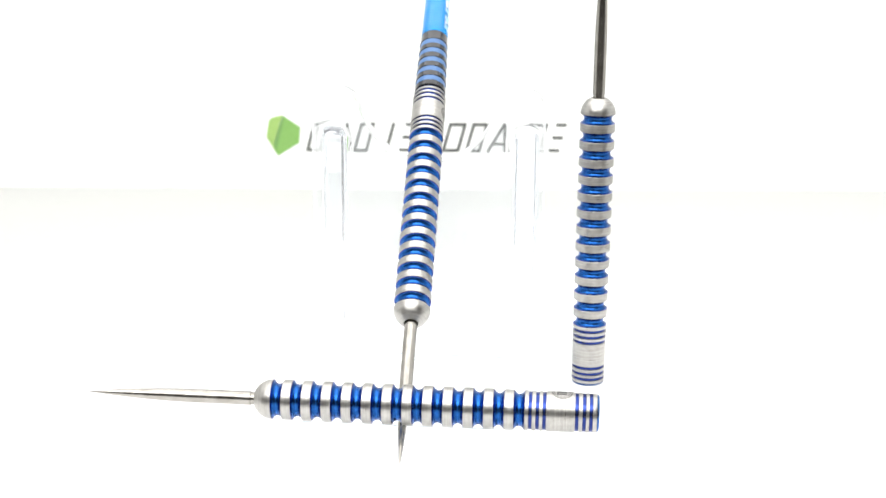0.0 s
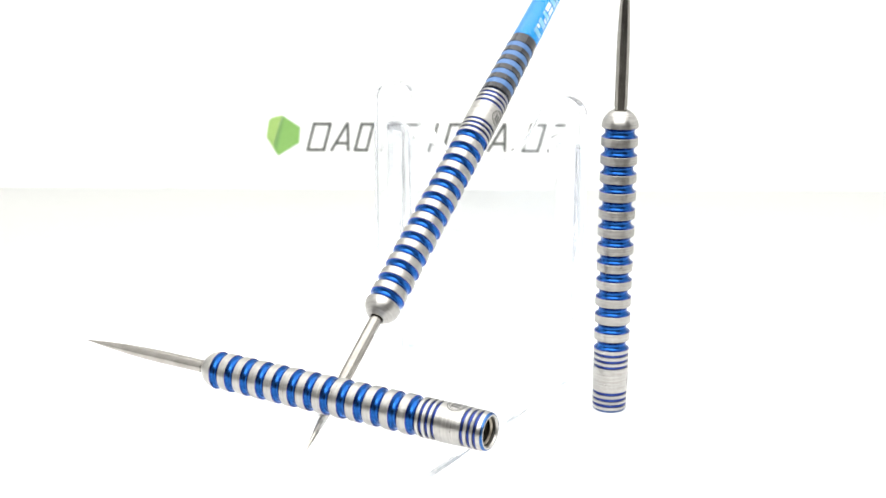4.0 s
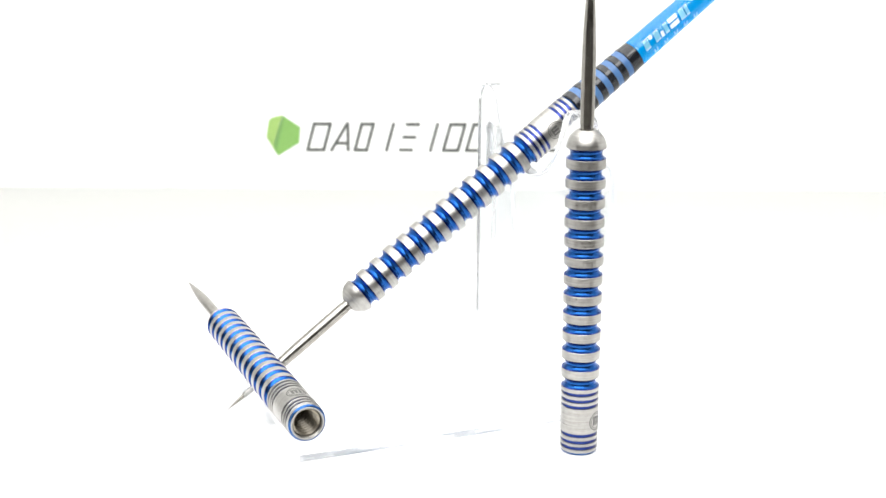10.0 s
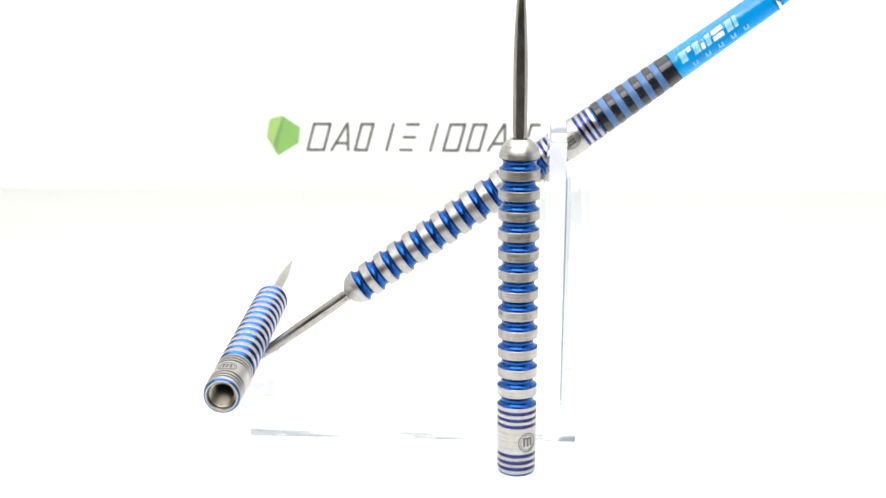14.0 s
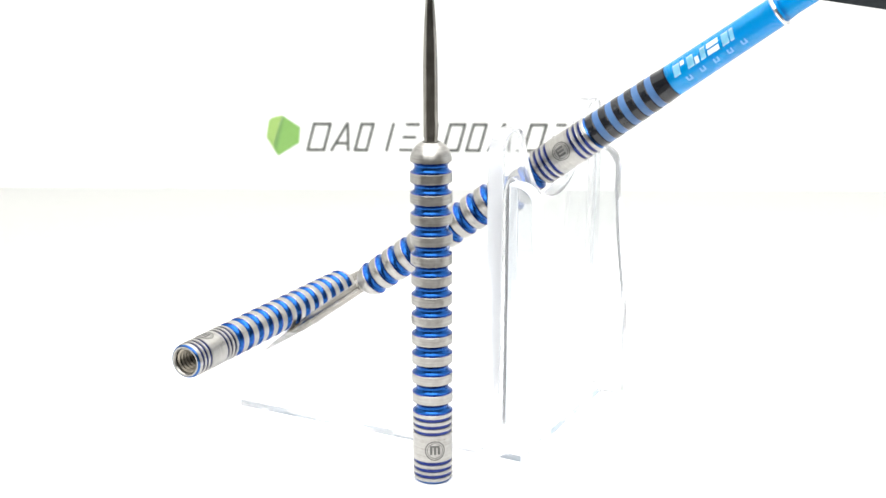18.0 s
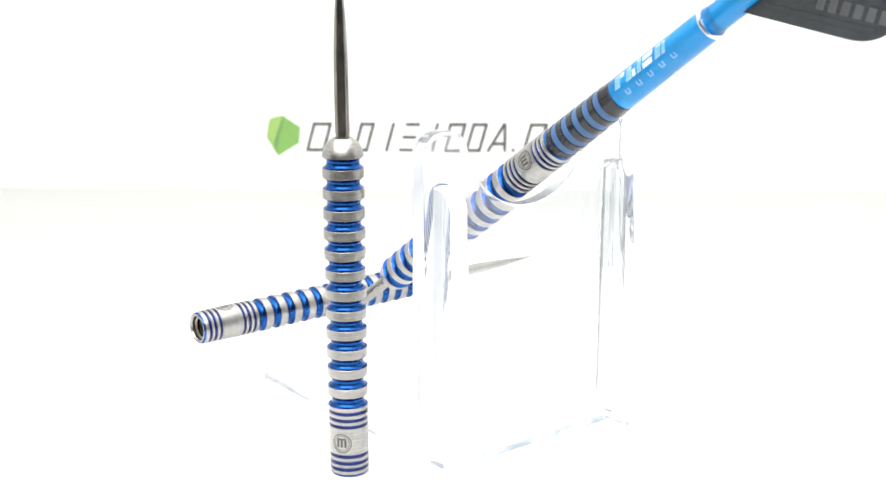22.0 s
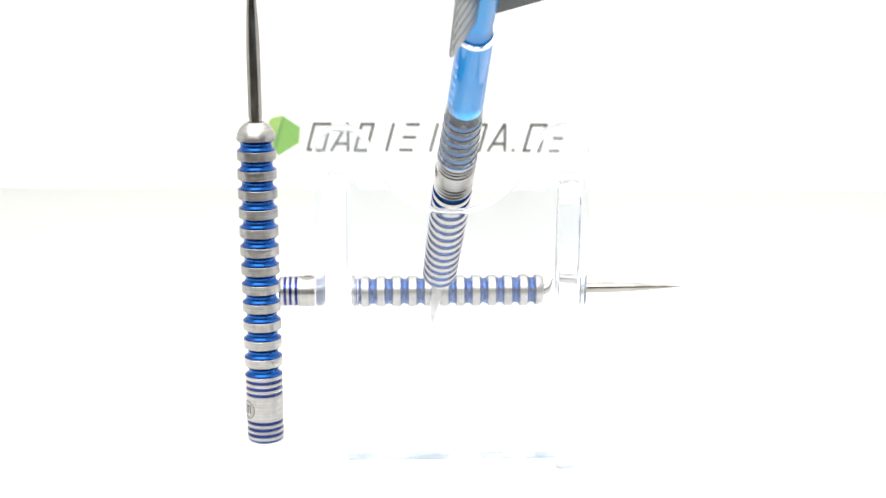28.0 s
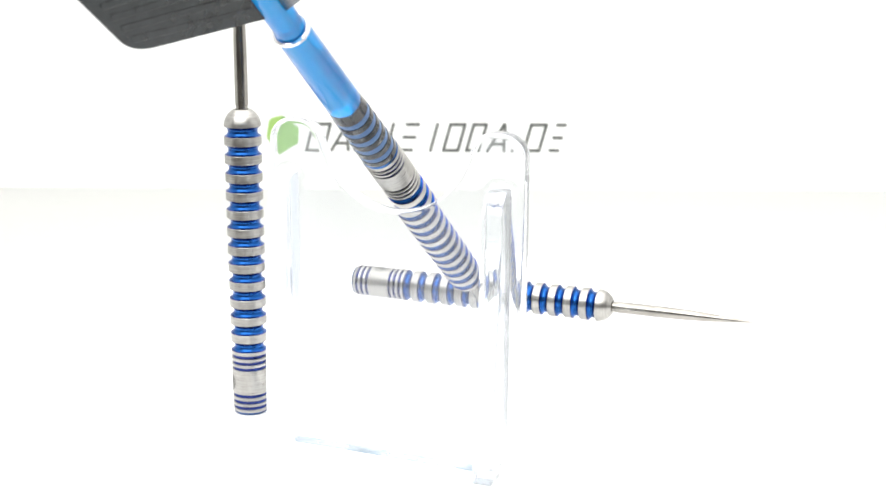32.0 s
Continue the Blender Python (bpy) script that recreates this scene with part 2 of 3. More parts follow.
def box_quad(x0, y0, x1, y1, lean=0.0):
    return [(x0 + lean * y0, y0), (x1 + lean * y0, y0), (x1 + lean * y1, y1), (x0 + lean * y1, y1)]


def frame_of(origin, axis, ref):
    """A pose at origin (plan units) with z along axis and x as near as can be to ref."""
    z = Vector(axis).normalized()
    x = (Vector(ref) - Vector(ref).dot(z) * z).normalized()
    y = z.cross(x)
    m = Matrix((x, y, z)).transposed().to_4x4()
    m.translation = Vector(origin) * K
    return m


# ---- darts: z = 0 at the rear end of the barrel, z up towards the point ----
LENGTH = 54.1
GROOVES = [12.38 + 3.173 * i for i in range(13)]
RINGS = [1.27, 2.32, 3.46, 8.46, 9.53, 10.65]


def girth(z):
    """The barrel's radius over its lands."""
    return 3.12 + 0.08 * min(1.0, max(0.0, (z - 3) / 12)) - 0.02 * max(0.0, (z - 44) / 10)


def barrel_mesh():
    p = [(2.25, 20.0), (2.25, 0.30), (2.42, 0.02), (2.62, 0.0), (2.80, 0.10), (2.96, 0.36), (3.04, 0.66)]
    for z in RINGS[:3]:
        r = girth(z)
        p += [(r - 0.04, z - 0.34), (r, z - 0.29), (r - 0.24, z - 0.26), (r - 0.24, z + 0.26), (r, z + 0.29), (r - 0.02, z + 0.36)]
    p += [(girth(4.0), 4.0), (girth(7.9), 7.9)]
    for z in RINGS[3:]:
        r = girth(z)
        p += [(r, z - 0.29), (r - 0.24, z - 0.26), (r - 0.24, z + 0.26), (r, z + 0.29)]
    for z in GROOVES:
        r = girth(z)
        p += [(r, z - 0.90), (r - 0.07, z - 0.82), (r - 0.80, z - 0.62), (r - 0.80, z + 0.62), (r - 0.07, z + 0.82), (r, z + 0.90)]
        if z != GROOVES[-1]:
            p += [(girth(z + 1.6) + 0.01, z + 1.58)]
    top = GROOVES[-1] + 0.80
    r = girth(top)
    for i in range(1, 11):
        s = i / 10
        p.append((r * math.sqrt(1 - 0.76 * s * s), top + (LENGTH - top) * s))
    p += [(1.50, LENGTH + 0.06), (1.22, LENGTH + 0.02), (1.18, LENGTH - 1.2), (0.0, LENGTH - 1.2)]
    return lathe("barrel", [(0.0, 20.0)] + p, 72)


BARREL_ME = barrel_mesh()


def ring_mesh(r, half, depth):
    """The coloured floor of a thin ring."""
    return lathe("groove", [(r - depth - 0.1, -half), (r - depth + 0.03, -half), (r - depth + 0.03, half), (r - depth - 0.1, half)], 56, True)


def lining_mesh(r):
    """The coated hollow of a groove, round in section."""
    p = [(r - 0.62 * (1 - abs(q / 8) ** 2.4) - 0.04, 0.83 * q / 8) for q in range(-8, 9)]
    return lathe("groove", p + [(r - 0.76, 0.6), (r - 0.76, -0.6)], 64, True)


def thread_mesh():
    """One ridge of the inner thread."""
    return lathe("thread_ridge", [(2.24, -0.30), (1.84, -0.08), (1.82, 0.02), (2.24, 0.22)], 40, True)


def sleeve_mesh():
    return lathe("bore", [(2.20, 0.7), (2.20, 19.8), (0.0, 19.8), (0.0, 19.9), (2.26, 19.9), (2.26, 0.7)], 40)


def point_mesh(tip):
    p = [(0.0, LENGTH - 1.0), (1.02, LENGTH - 1.0), (1.02, LENGTH + 0.7), (1.12, LENGTH + 0.8), (1.12, LENGTH + 10)]
    n = 12
    for i in range(1, n + 1):
        s = i / n
        p.append((max(0.05, 1.12 * (1 - s ** 1.75) ** 0.92), LENGTH + 10 + (tip - 10.15) * s))
    p.append((0.0, LENGTH + tip))
    return lathe("point", p, 32)


POINT_ME = point_mesh(27.9)
THREAD_ME, BORE_ME = thread_mesh(), sleeve_mesh()
GROOVE_ME = lining_mesh(3.20)
THIN_ME = ring_mesh(3.14, 0.265, 0.20)
END_ME = lathe("end_rim", [(2.70, -0.02), (2.82, 0.06), (2.99, 0.34), (2.9, 0.42), (2.66, 0.3)], 56, True)
LOGO = ring_quads(1.45, 1.62) + ring_quads(1.18, 1.28) + [box_quad(-0.8, -0.65, -0.42, 0.55), box_quad(-0.19, -0.65, 0.19, 0.55),
       box_quad(0.42, -0.65, 0.8, 0.55), box_quad(-0.8, 0.55, 0.7, 0.85)]


def dart(label, logo_angle):
    thing = new("dart")
    tagged(thing, label, "dart", "steel-tip darts on the turntable")
    barrel = part("barrel", BARREL_ME, TUNGSTEN, thing, "brushed grey tungsten barrel with milled grooves")
    for z in GROOVES:
        g = part("groove", GROOVE_ME, LINING, barrel, "blue coated groove, violet at its rims")
        g.location.z = z * K
    for z in RINGS:
        g = part("thin_ring", THIN_ME, INDIGO, barrel, "thin dark blue ring")
        g.location.z = z * K
    part("end_rim", END_ME, AZURE, barrel, "blue tinted rear rim")
    part("bore", BORE_ME, BORE_SHADE, barrel, "threaded bore, painted dark for the shade inside")
    for i in range(11):
        ridge = part("thread_ridge", THREAD_ME, THREAD, barrel, "brass-grey thread ridge")
        ridge.location.z = (1.1 + 0.85 * i) * K
    part("emblem", wrapped("emblem", LOGO, girth(5.7), logo_angle, 5.75, 0.02), ENGRAVED, barrel, "grey engraved round emblem")
    part("point", POINT_ME, STEEL, thing, "polished tapered steel point")
    return thing


def fit_shaft(thing):
    """The shaft and flight behind the barrel (z below 0)."""
    p = [(0, 0.3), (2.3, 0.3), (2.75, -0.02), (2.98, -0.25)]
    spots = [-2.1 - 2.62 * i for i in range(5)]
    for z in spots:
        r = 2.98 + (z + 2.2) * 0.018
        p += [(r, z + 0.74), (r - 0.06, z + 0.64), (r - 0.3, z + 0.58), (r - 0.3, z - 0.58), (r - 0.06, z - 0.64), (r, z - 0.74)]
    p += [(2.7, -14.2), (2.64, -15.6), (2.5, -15.7), (0, -15.7)]
    grip = part("shaft_grip", lathe("shaft_grip", p, 48), BLACK, thing, "glossy black shaft section")
    for z in spots:
        r = 2.86 + (z + 2.2) * 0.018
        part("grip_ring", lathe("grip_ring", [(r - 0.3, z + 0.6), (r, z + 0.6), (r + 0.04, z + 0.3), (r + 0.04, z - 0.3), (r, z - 0.6), (r - 0.3, z - 0.6)], 48, True), RUBBER, grip, "recessed blue ring")
    tube = part("shaft_tube", lathe("shaft_tube", [(0, -15.72), (2.62, -15.72), (2.66, -16.0), (2.62, -18), (2.5, -28), (2.42, -36), (2.2, -36.2), (2.05, -38), (2.15, -44), (2.1, -58), (1.7, -59), (0, -59)], 48), SHEATH, thing, "pale blue clear shaft tube")
    part("core", lathe("core", [(0, -15.8), (2.36, -15.8), (2.40, -18), (2.30, -28), (2.22, -35.8), (1.85, -36.4), (1.85, -38), (1.92, -44), (1.88, -58), (1.5, -58.6), (0, -58.6)], 48), SHAFT, tube, "bright blue shaft core")
    part("collar", lathe("collar", [(2.25, -35.45), (2.62, -35.5), (2.70, -35.78), (2.62, -36.05), (2.25, -36.12)], 48, True), SILVER, thing, "thin silver spring ring")
    block = box_quad(-1.05, -0.95, 0.15, 0.95, 0.22)
    forms = [[block, box_quad(0.4, 0.2, 1.1, 0.95, 0.22)],
             [block, box_quad(0.4, -0.95, 1.1, 0.1, 0.22)],
             [box_quad(-0.45, -0.95, 0.45, 0.95, 0.22)],
             [box_quad(-1.05, 0.15, 1.05, 0.95, 0.22), box_quad(-1.05, -0.95, 1.05, -0.15, 0.22)],
             [block, box_quad(0.4, -0.95, 1.1, 0.95, 0.22)]]
    for quads, z in zip(forms, (-18.3, -20.9, -22.8, -24.7, -27.4)):
        r = 2.64 - 0.012 * (-z - 18)
        along = [[(y, -x) for x, y in q] for q in quads]
        part("mark", wrapped("mark", along, r, math.radians(93), z, 0.03), PRINT, thing, "silver printed mark")
    for i in range(5):
        z = -19.0 - 2.55 * i
        r = 2.64 - 0.012 * (-z - 18)
        ring = [box_quad(-0.45, -0.45, -0.22, 0.45), box_quad(-0.22, -0.45, 0.4, -0.22), box_quad(-0.22, 0.22, 0.4, 0.45)]
        part("small_mark", wrapped("small_mark", ring, r, math.radians(45), z, 0.03), PALE, thing, "small pale blue printed mark")
    corner = [((1 - q) ** 2 * -56.0 + 2 * q * (1 - q) * -58.9 + q * q * -61.6, (1 - q) ** 2 * 15.3 + 2 * q * (1 - q) * 18.0 + q * q * 18.15) for q in (i / 8 for i in range(9))]
    outline = [(-41.5, 2.0)] + corner + [(-78, 18.6), (-80, 18.0), (-81, 16), (-84, 2.0)]
    for k in range(4):
        a = math.radians(90 * k)
        ux, uy = math.cos(a), math.sin(a)
        wing = part("flight_wing", slab("flight_wing", outline, 0.22, lambda u, v, w: (ux * v - uy * (w - 0.11), uy * v + ux * (w - 0.11), u), 0.05), FLIGHT, thing, "black ribbed flight wing")
        for j in range(6):
            off = 2.0 + 2.3 * j
            rib = [(-41.5 - off * 1.37, 2.8), (-57.6 - off, 16.9), (-58.0 - off, 17.1), (-58.5 - off, 17.1), (-58.8 - off, 16.8), (-42.7 - off * 1.37, 2.8)]
            part("rib", slab("rib", rib, 0.36, lambda u, v, w: (ux * v - uy * (w - 0.18), uy * v + ux * (w - 0.18), u), 0.07), FLIGHT, wing)
        if k == 0:
            for j in range(6):
                a0, b0 = 53.0 + 1.62 * j, 8.9 + 1.5 * j
                quad = [(-a0, b0), (-a0 - 1.05, b0 + 0.97), (-a0 - 2.2, b0 - 0.3), (-a0 - 1.15, b0 - 1.27)]
                part("wing_print", slab("wing_print", quad, 0.02, lambda u, v, w: (v, 0.185 + w, u), 0.0), GREY_PRINT, wing, "dull grey printed bar")



# ---- setting ----
def plane_box(name, x0, x1, y0, y1, z0, z1, material, label, kind="structure"):
    v = [(x, y, z) for x in (x0, x1) for y in (y0, y1) for z in (z0, z1)]
    f = [(0, 1, 3, 2), (4, 6, 7, 5), (0, 4, 5, 1), (2, 3, 7, 6), (0, 2, 6, 4), (1, 5, 7, 3)]
    ob = part(name, mesh(name, v, f, smooth=False), material)
    return tagged(ob, label, name.split("_")[0], kind=kind)


FLOOR = -26.0
plane_box("desk", -1400, 1400, -1500, 1100, FLOOR - 30, FLOOR - 1, DESK, "dark wooden desk under the white paper", "structure")


plane_box("floor", -329, 329, -112, 303, FLOOR - 0.9, FLOOR - 0.05, DIM_PAPER, "paper sheet on the desk under the turntable, greyed for shade")
plane_box("backdrop", -300, 300, 300.45, 301, FLOOR, 420, PAPER, "white paper backdrop standing behind the turntable")
BACK = 300.4

# white panels out of view, added to bounce light onto the darts
plane_box("wall_left", -334, -330, -160, 306, FLOOR - 0.9, 480, BOUNCE, "unseen white side panel added to bounce light")
plane_box("wall_right", 330, 334, -160, 306, FLOOR - 0.9, 480, BOUNCE, "unseen white side panel added to bounce light")
plane_box("wall_front", -1400, 1400, -1560, -1500, FLOOR - 30, 1500, WALL, "dim grey room wall behind the camera")
plane_box("wall_side", -1460, -1400, -1500, 1100, FLOOR - 30, 1500, WALL, "dim grey side wall of the room")
plane_box("wall_end", 1400, 1460, -1500, 1100, FLOOR - 30, 1500, WALL, "dim grey side wall of the room")
plane_box("wall_back", -1400, 1400, 1100, 1160, FLOOR - 30, 1500, WALL, "dim grey room wall behind the backdrop")

# ---- printed sign on the backdrop ----
SLANT = 0.27


def flat(name, polys, material, parent, label=""):
    """Thin printed shapes on the backdrop, from (x, z) polygons."""
    verts, faces = [], []
    for i, q in enumerate(polys):
        o, n = len(verts), len(q)
        for y in (BACK, BACK - 0.12 - 0.06 * i):
            verts += [(x, y, z) for x, z in q]
        faces += [tuple(range(o, o + n)), tuple(range(o + 2 * n - 1, o + n - 1, -1))]
        faces += [(o + i, o + n + i, o + n + (i + 1) % n, o + (i + 1) % n) for i in range(n)]
    return part(name, mesh(name, verts, faces, smooth=False), material, parent, label)


def stroke(x0, z0, x1, z1, w=1.15):
    """A straight stroke as a polygon, z measured from the sign's foot."""
    dx, dz = x1 - x0, z1 - z0
    n = math.hypot(dx, dz)
    ox, oz = -dz / n * w / 2, dx / n * w / 2
    return [(x0 + ox, z0 + oz), (x1 + ox, z1 + oz), (x1 - ox, z1 - oz), (x0 - ox, z0 - oz)]


SIGN_Z, SIGN_H = -10.9, 11.3


def cell(x, w):
    """A slanted open block of the sign, w wide, with its foot at x."""
    z0, z1 = SIGN_Z, SIGN_Z + SIGN_H
    s = SLANT * SIGN_H
    return [stroke(x, z0, x + s, z1), stroke(x + w, z0, x + w + s, z1), stroke(x, z0 + 0.55, x + w, z0 + 0.55), stroke(x + s, z1 - 0.55, x + w + s, z1 - 0.55)]


sign = new("printed_sign")
tagged(sign, "dark grey slanted print with green emblem on white paper", "sign")


def back_x(px):
    return (px - 784) * 0.2199 + 5.1


def wedge(x, w):
    """A slanted triangle outline."""
    s, z0, z1 = SLANT * SIGN_H, SIGN_Z, SIGN_Z + SIGN_H
    return [stroke(x, z0, x + w * 0.72 + s * 0.6, z1), stroke(x + w, z0, x + w * 0.72 + s * 0.6, z1), stroke(x + w * 0.3, z0 + 3.2, x + w * 0.95, z0 + 3.2)]


def bar(x, w):
    """A single slanted bar."""
    return [stroke(x, SIGN_Z, x + SLANT * SIGN_H, SIGN_Z + SIGN_H)]


def steps(x, w):
    """Three level bars, stepped by the slant."""
    return [stroke(x + SLANT * h, SIGN_Z + h, x + w + SLANT * h, SIGN_Z + h) for h in (0.6, SIGN_H / 2, SIGN_H - 0.6)]


for px0, px1, shape in ((538, 574, cell), (580, 618, wedge), (622, 650, cell), (678, 690, bar), (700, 732, steps), (756, 772, bar), (779, 812, cell),
                        (820, 850, cell), (858, 896, wedge), (905, 908, None), (922, 956, cell), (966, 992, steps)):
    a, b = back_x(px0), back_x(px1)
    if shape is None:
        flat("block", [stroke(a, SIGN_Z, a + 0.3, SIGN_Z + 1.2, 1.2)], INK, sign)
    else:
        flat("block", shape(a + 0.5, b - a - 1.6), INK, sign)
ex, ez, eg = back_x(500), -4.7, 1.12


def leaf(*pts):
    return [[(ex + eg * x, ez + eg * z) for x, z in pts]]


flat("emblem_right", leaf((-0.5, 7), (5.6, 2.9), (5.2, -2.6), (-2.2, -7.2), (-3.0, -6.2), (0.2, 6)), GREEN, sign, "green half of the emblem")
flat("emblem_fold", leaf((-0.5, 7), (0.2, 6), (-3.0, -6.2), (-3.7, -3.0)), MOSS, sign, "darker green fold of the emblem")
flat("emblem_left", leaf((-0.6, 7), (-3.75, -3.0), (-3.0, -6.2), (-6.2, -0.6), (-5.2, 5.2), (-4, 6.2)), LIME, sign, "lime half of the emblem")

# ---- turntable ----
turntable = new("turntable")
turntable.location.z = FLOOR * K
tagged(turntable, "round white plastic turntable on white paper", "turntable")
part("platter", lathe("platter", [(0, 18), (106, 18), (107.6, 18.6), (108, 20), (108, 24.4), (107.6, 25.6), (106.6, 26), (0, 26)], 160), WHITE, turntable, "flat round white platter")
part("base", lathe("base", [(0, 0), (86, 0), (88, 1), (88, 16), (86, 18), (0, 18)], 96), WHITE, turntable, "white round turntable base")

# ---- acrylic stand, turned by -5.4 degrees ----
STAND = pose(0, 0, 0, 0, 0, -5.4)
stand = new("display_stand")
stand.matrix_basis = STAND
tagged(stand, "clear acrylic dart display stand with two horns, on the turntable", "display stand")
CX, HALF, BACK_Y, BACK_T, HORN_Z, DIP_Z, FOOT_Z = -2.56, 21.96, 19.6, 2.75, 54.7, 41.0, 1.36
FIN_IN, FIN_OUT, FIN_Z = 16.7, 20.0, 46.3


def arc(cx, cy, r, a0, a1, n):
    return [(cx + r * math.cos(math.radians(a0 + (a1 - a0) * i / n)), cy + r * math.sin(math.radians(a0 + (a1 - a0) * i / n))) for i in range(n + 1)]


def horn_line():
    """The upper edge of the back plate, from its side over the horn to the foot of the U."""
    line = arc(HALF - 3.8, HORN_Z - 3.8, 3.8, 0, 90, 14)
    line += arc(HALF - 5.2, HORN_Z - 3.8, 3.8, 90, 168, 12)
    knots = [line[-2], line[-1], (11.9, 49.0), (10.2, 46.2), (8.1, 43.9), (5.5, 42.2), (2.8, 41.3), (0.0, DIP_Z), (-2.8, 41.3)]
    for i in range(1, len(knots) - 2):
        a, b, c, d = (np.array(k) for k in knots[i - 1:i + 3])
        for j in range(1, 7):
            s = j / 6
            line.append(tuple(0.5 * (2 * b + (c - a) * s + (2 * a - 5 * b + 4 * c - d) * s * s + (3 * b - a - 3 * c + d) * s ** 3)))
    return [(float(x), float(z)) for x, z in line]


def back_plate():
    """A moulded plate: rounded rims with a flat between, and fillets where the fins stand behind it."""
    right = horn_line()
    top = [(-x, z) for x, z in right] + right[-2::-1]
    tops = np.array(top)
    border = np.vstack([[(-HALF, FOOT_Z)], tops, [(HALF, FOOT_Z)]])
    drops = [0, 0.03, 0.1, 0.2, 0.33, 0.5] + [0.5 + 0.32 * i for i in range(1, 60)]
    deep = [(i + 1) / 10 for i in range(10)]
    rows = [tops[:, 1] - d for d in drops] + [(tops[:, 1] - drops[-1]) * (1 - s) + FOOT_Z * s for s in deep]
    u = np.tile(tops[:, 0], (len(rows), 1))
    v = np.array(rows)
    away = np.full(u.shape, 99.0)
    for (ax, az), (bx, bz) in zip(border, border[1:]):
        dx, dz = bx - ax, bz - az
        s = np.clip(((u - ax) * dx + (v - az) * dz) / (dx * dx + dz * dz + 1e-12), 0, 1)
        away = np.minimum(away, np.hypot(u - ax - s * dx, v - az - s * dz))
    soft, reach = 0.35, 0.45
    half = BACK_T / 2 - soft + soft * np.sqrt(np.clip(1 - (1 - np.minimum(away / reach, 1)) ** 2, 0, 1))
    mid, wide = (FIN_IN + FIN_OUT) / 2, (FIN_OUT - FIN_IN) / 2
    gx = np.maximum(np.abs(np.abs(u) - mid) - 0.2, 0)
    gap = np.clip(np.hypot(gx, np.maximum(v - FIN_Z + wide, 0)) - wide + 0.2, 0, None)
    rise, fillet = 0.9, 1.8
    bulge = rise * (1 - np.sqrt(np.clip(1 - (1 - np.minimum(gap / fillet, 1)) ** 2, 0, 1)))
    bulge *= np.clip(away / 1.2, 0, 1)
    yc, n, m = BACK_Y + BACK_T / 2, u.shape[1], u.shape[0]
    verts, faces = [], []
    for side in (-1, 1):
        y = yc + side * half + (bulge if side > 0 else 0)
        verts += [(CX + float(a), float(b), float(c)) for a, b, c in zip(u.ravel(), y.ravel(), v.ravel())]
        o = 0 if side < 0 else n * m
        faces += [(o + i * n + j, o + i * n + j + 1, o + (i + 1) * n + j + 1, o + (i + 1) * n + j) for i in range(m - 1) for j in range(n - 1)]
    o = n * m
    faces += [(j, j + 1, o + j + 1, o + j) for j in range(n - 1)]
    e = (m - 1) * n
    faces += [(e + j, e + j + 1, o + e + j + 1, o + e + j) for j in range(n - 1)]
    faces += [(i * n + k, (i + 1) * n + k, o + (i + 1) * n + k, o + i * n + k) for i in range(m - 1) for k in (0, n - 1)]
    me = mesh("back_plate", verts, faces, angle=38)
    me.materials.append(ACRYLIC)
    me.materials.append(ACRYLIC_EDGE)
    me.materials.append(LIT_SIDE)
    for f in me.polygons:
        # the +x side has piped light painted in, the other stays clear
        if f.normal.x > 0.35 and f.center.z < (HORN_Z - 3) * K and f.center.x / K - CX > HALF - 1:
            f.material_index = 2
        elif f.normal.x < -0.35 and f.center.x / K - CX < 1 - HALF:
            f.material_index = 0
        elif abs(f.normal.y) < 0.5 and (f.normal.z < 0.6 or abs(f.center.x / K - CX) < 12 and f.center.y / K > BACK_Y + BACK_T / 2 - 0.1):
            f.material_index = 1
    return me


part("back_plate", back_plate(), ACRYLIC, stand, "clear upright back plate with a U cut")


def side_outline():
    # rear fin behind the back plate
    y = BACK_Y + BACK_T - 0.02
    o = [(y, FOOT_Z), (25.3, FOOT_Z), (25.3, 0.02), (29.6, 0.02), (28.9, 18), (27.6, 30), (26.9, 39)]
    o += arc(23.3, FIN_Z - 3.6, 3.6, -3, 90, 10)
    o += [(y, FIN_Z)]
    return o


def cheek_outline():
    # low cheek in front of the back plate, with a stop behind the lying dart
    y = BACK_Y - 0.02
    o = [(y, FOOT_Z), (y, 9.4), (12, 8.4), (-18, 8.0), (-24.2, 8.0), (-25.6, 9.0)]
    o += arc(-26.4, 9.3, 0.7, 30, 180, 5)
    o += [(-27.6, 8.7), (-34.6, 8.7), (-35.8, 8.2), (-36.2, 7.0), (-36.2, 2.06), (-29.95, 2.06), (-29.95, FOOT_Z)]
    return o


# only the +x fin has the piped light painted on its rim
for x in (CX - FIN_OUT, CX + FIN_IN):
    thick = FIN_OUT - FIN_IN
    part("rear_fin", slab("rear_fin", side_outline(), thick, lambda u, v, w: (x + w, u, v), 0.3, (ACRYLIC, LIT_SIDE if x > 0 else ACRYLIC)), ACRYLIC, stand)
    part("cheek", slab("cheek", cheek_outline(), thick, lambda u, v, w: (x + w, u, v), 0.2, (THIN_CLEAR, THIN_CLEAR)), ACRYLIC, stand)


def drop_foot(me):
    """Opens a plate underneath, where it lies on the turntable."""
    bm = bmesh.new()
    bm.from_mesh(me)
    bmesh.ops.delete(bm, geom=[f for f in bm.faces if f.normal.z < -0.9], context="FACES")
    bm.to_mesh(me)
    bm.free()


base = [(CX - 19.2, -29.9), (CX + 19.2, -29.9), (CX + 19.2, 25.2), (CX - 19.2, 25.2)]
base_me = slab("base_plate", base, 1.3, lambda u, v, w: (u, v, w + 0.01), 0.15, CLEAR)
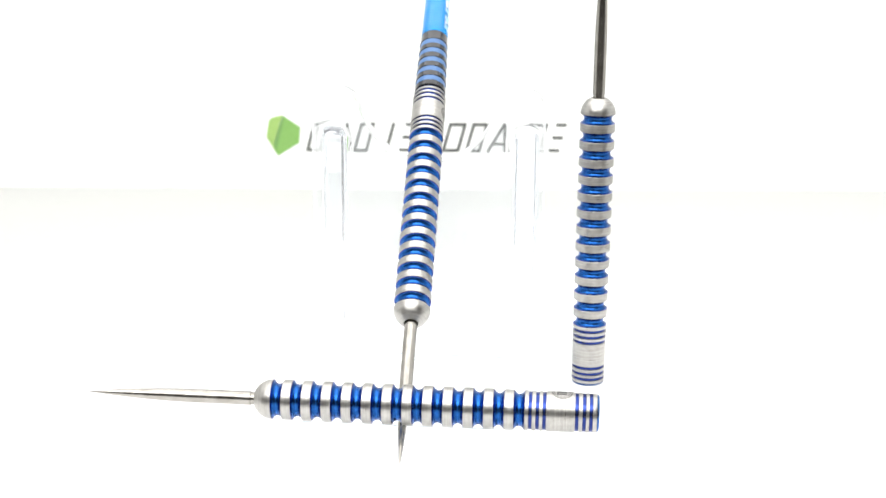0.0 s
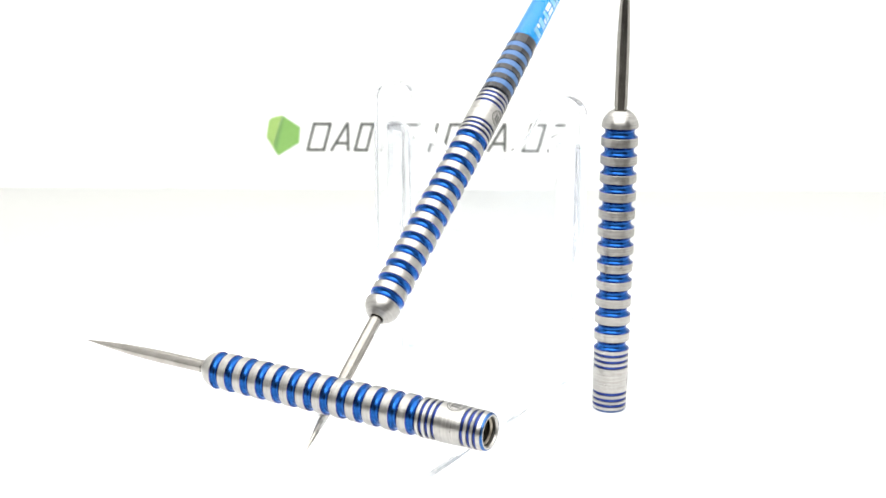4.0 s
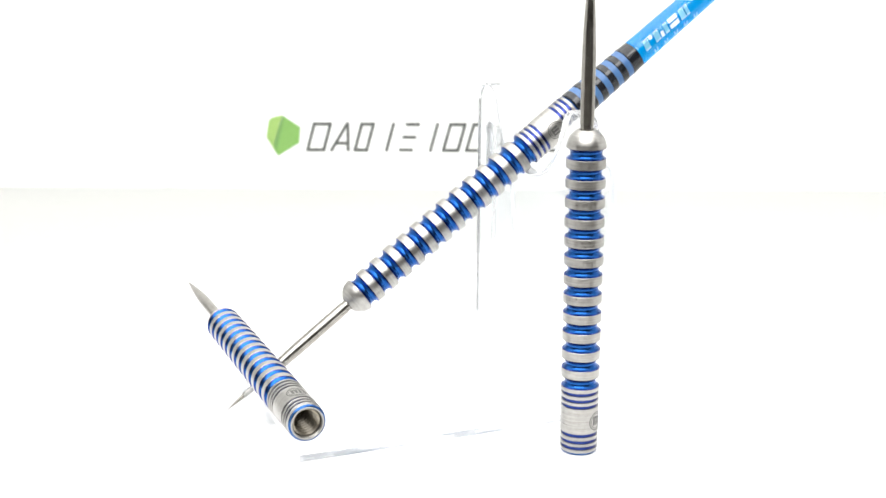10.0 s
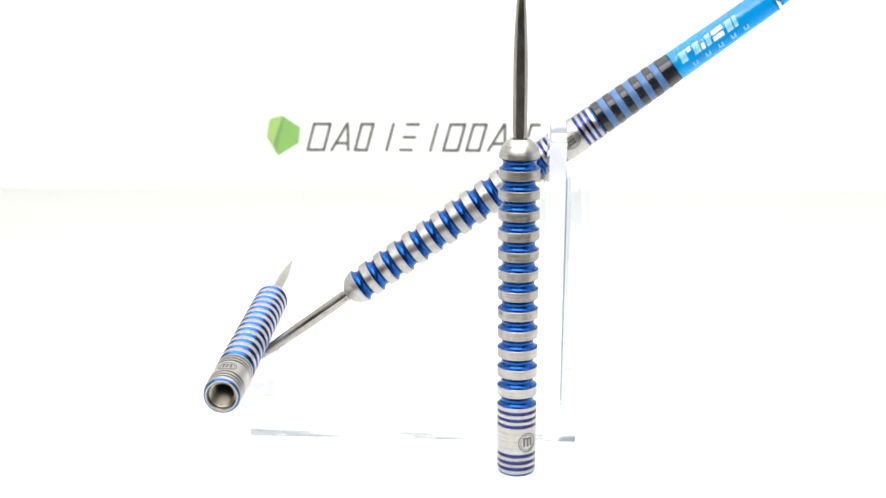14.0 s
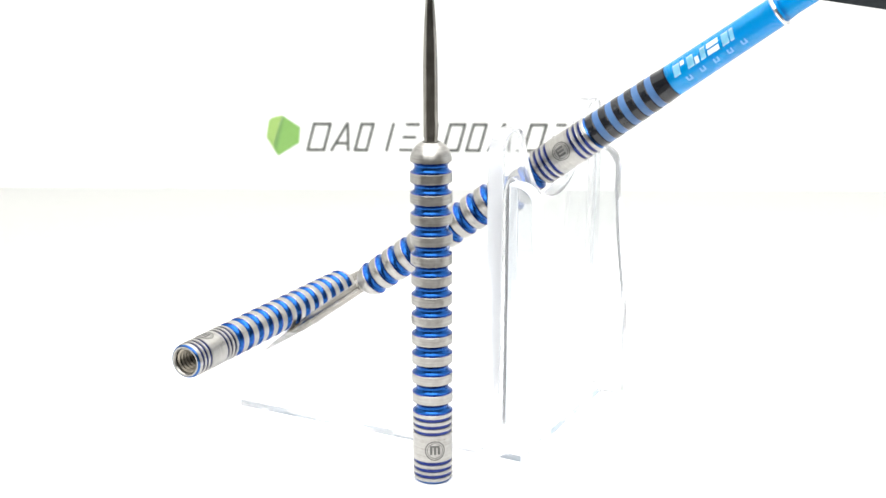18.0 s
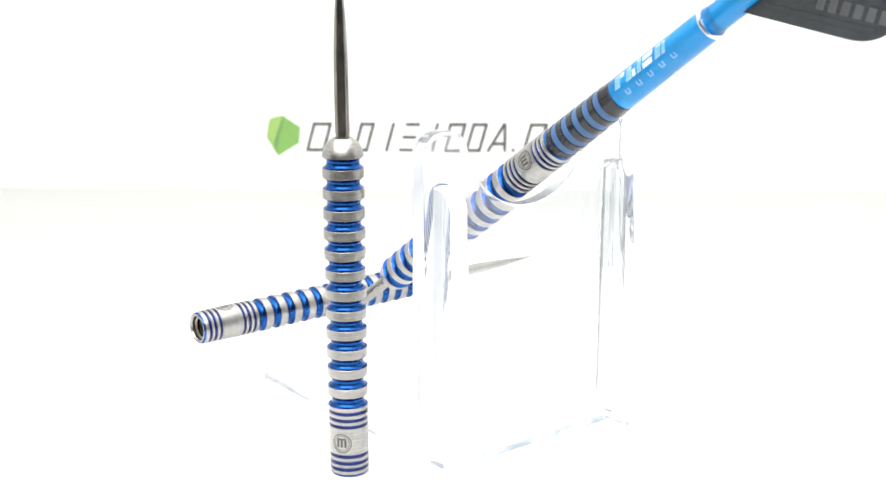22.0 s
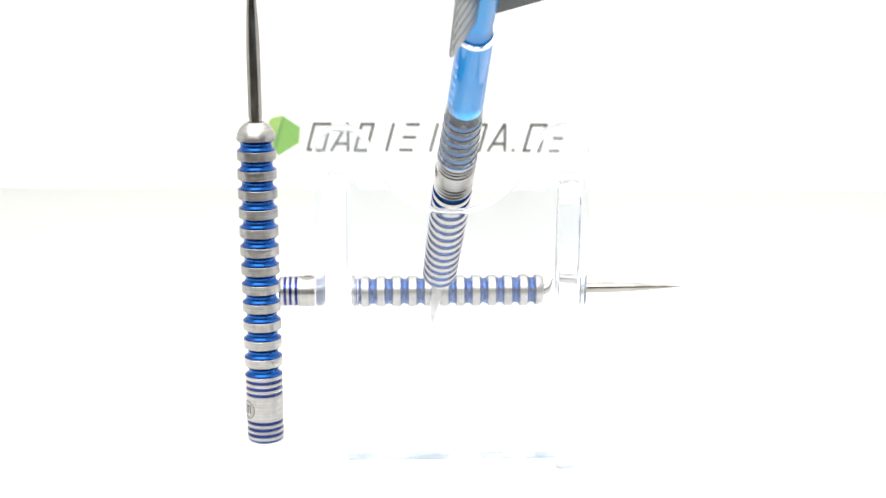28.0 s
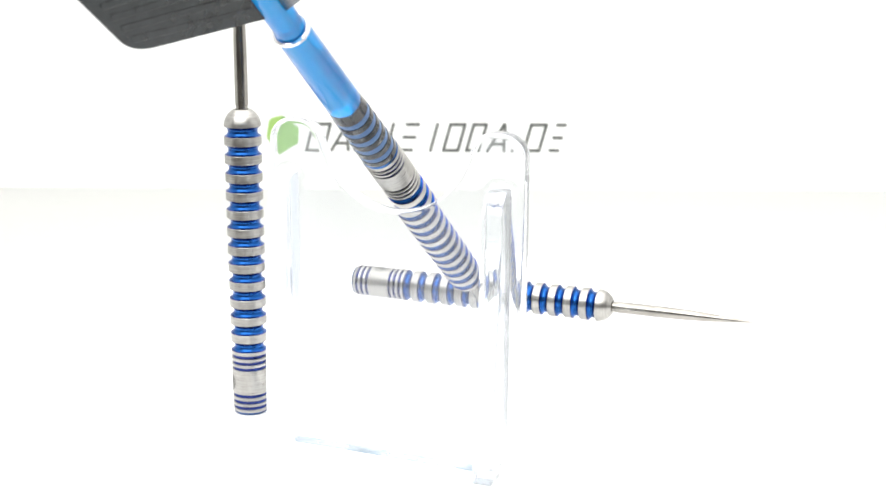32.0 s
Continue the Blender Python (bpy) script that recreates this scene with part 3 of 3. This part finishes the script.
# painted refractions: dark on the right edge, pale on the rear one
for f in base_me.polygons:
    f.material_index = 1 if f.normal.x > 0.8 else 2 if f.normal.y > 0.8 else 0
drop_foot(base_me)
part("base_plate", base_me, ACRYLIC, stand, "clear flat base plate with refraction streaks painted on its edges")
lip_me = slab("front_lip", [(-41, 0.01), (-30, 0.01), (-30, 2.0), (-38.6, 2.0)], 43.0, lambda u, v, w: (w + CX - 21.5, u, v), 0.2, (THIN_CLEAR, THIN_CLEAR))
lip_me.materials.append(REFRACTION)
# a painted line stands for the light trapped in the lip's edge
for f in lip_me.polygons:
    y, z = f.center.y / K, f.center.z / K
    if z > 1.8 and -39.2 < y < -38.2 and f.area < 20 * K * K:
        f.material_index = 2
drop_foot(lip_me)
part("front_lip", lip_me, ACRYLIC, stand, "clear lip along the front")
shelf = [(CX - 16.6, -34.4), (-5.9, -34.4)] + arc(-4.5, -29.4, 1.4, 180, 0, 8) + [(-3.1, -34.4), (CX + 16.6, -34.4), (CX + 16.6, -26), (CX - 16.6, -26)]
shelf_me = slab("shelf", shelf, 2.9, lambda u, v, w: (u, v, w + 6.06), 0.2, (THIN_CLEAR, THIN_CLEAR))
shelf_me.materials.append(PALE_REFRACTION)
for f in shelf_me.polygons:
    # the reflected line on the rounded lower back edge is painted grey
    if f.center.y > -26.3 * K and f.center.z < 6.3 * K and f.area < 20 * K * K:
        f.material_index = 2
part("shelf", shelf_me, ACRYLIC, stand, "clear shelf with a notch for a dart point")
for ob in stand.children:
    ob.visible_shadow = False

# ---- the three darts ----
D1_B, D1_U = Vector((26.19, -34.82, 11.95)), Vector((-1, 0.0953, 0.0067))
dart_lying = dart("tungsten dart barrel with blue grooves lying across the acrylic stand", 0.0)
dart_lying.matrix_basis = frame_of(D1_B, D1_U, (0, 0, 1))

D2_F, D2_U = Vector((-0.36, 28.94, 51.94)), Vector((0.0683, 1, 0.7329)).normalized()
side = D2_U.cross(Vector((0, 0, 1))).normalized()
rise = side.cross(D2_U)
wing_way = side * math.cos(math.radians(-72)) + rise * math.sin(math.radians(-72))
dart_leaning = dart("complete steel-tip dart with blue shaft leaning in the acrylic stand", math.radians(77))
fit_shaft(dart_leaning)
dart_leaning.matrix_basis = frame_of(D2_F, -D2_U, wing_way)

dart_upright = dart("tungsten dart barrel with blue grooves standing upright on the turntable", math.radians(28))
dart_upright.matrix_basis = frame_of((29.80, 12.33, 0.05), (0.0045, -0.0092, 1), (1, 0, 0))


def motions():
    """All that stands on the turntable goes round with it."""
    for thing in (turntable, stand, dart_lying, dart_leaning, dart_upright):
        rest = thing.matrix_basis.copy()
        rows = []
        for i in range(33):
            rows.append((float(i), Matrix.Rotation(turn(i), 4, "Z") @ rest))
        walk(thing, rows)


motions()
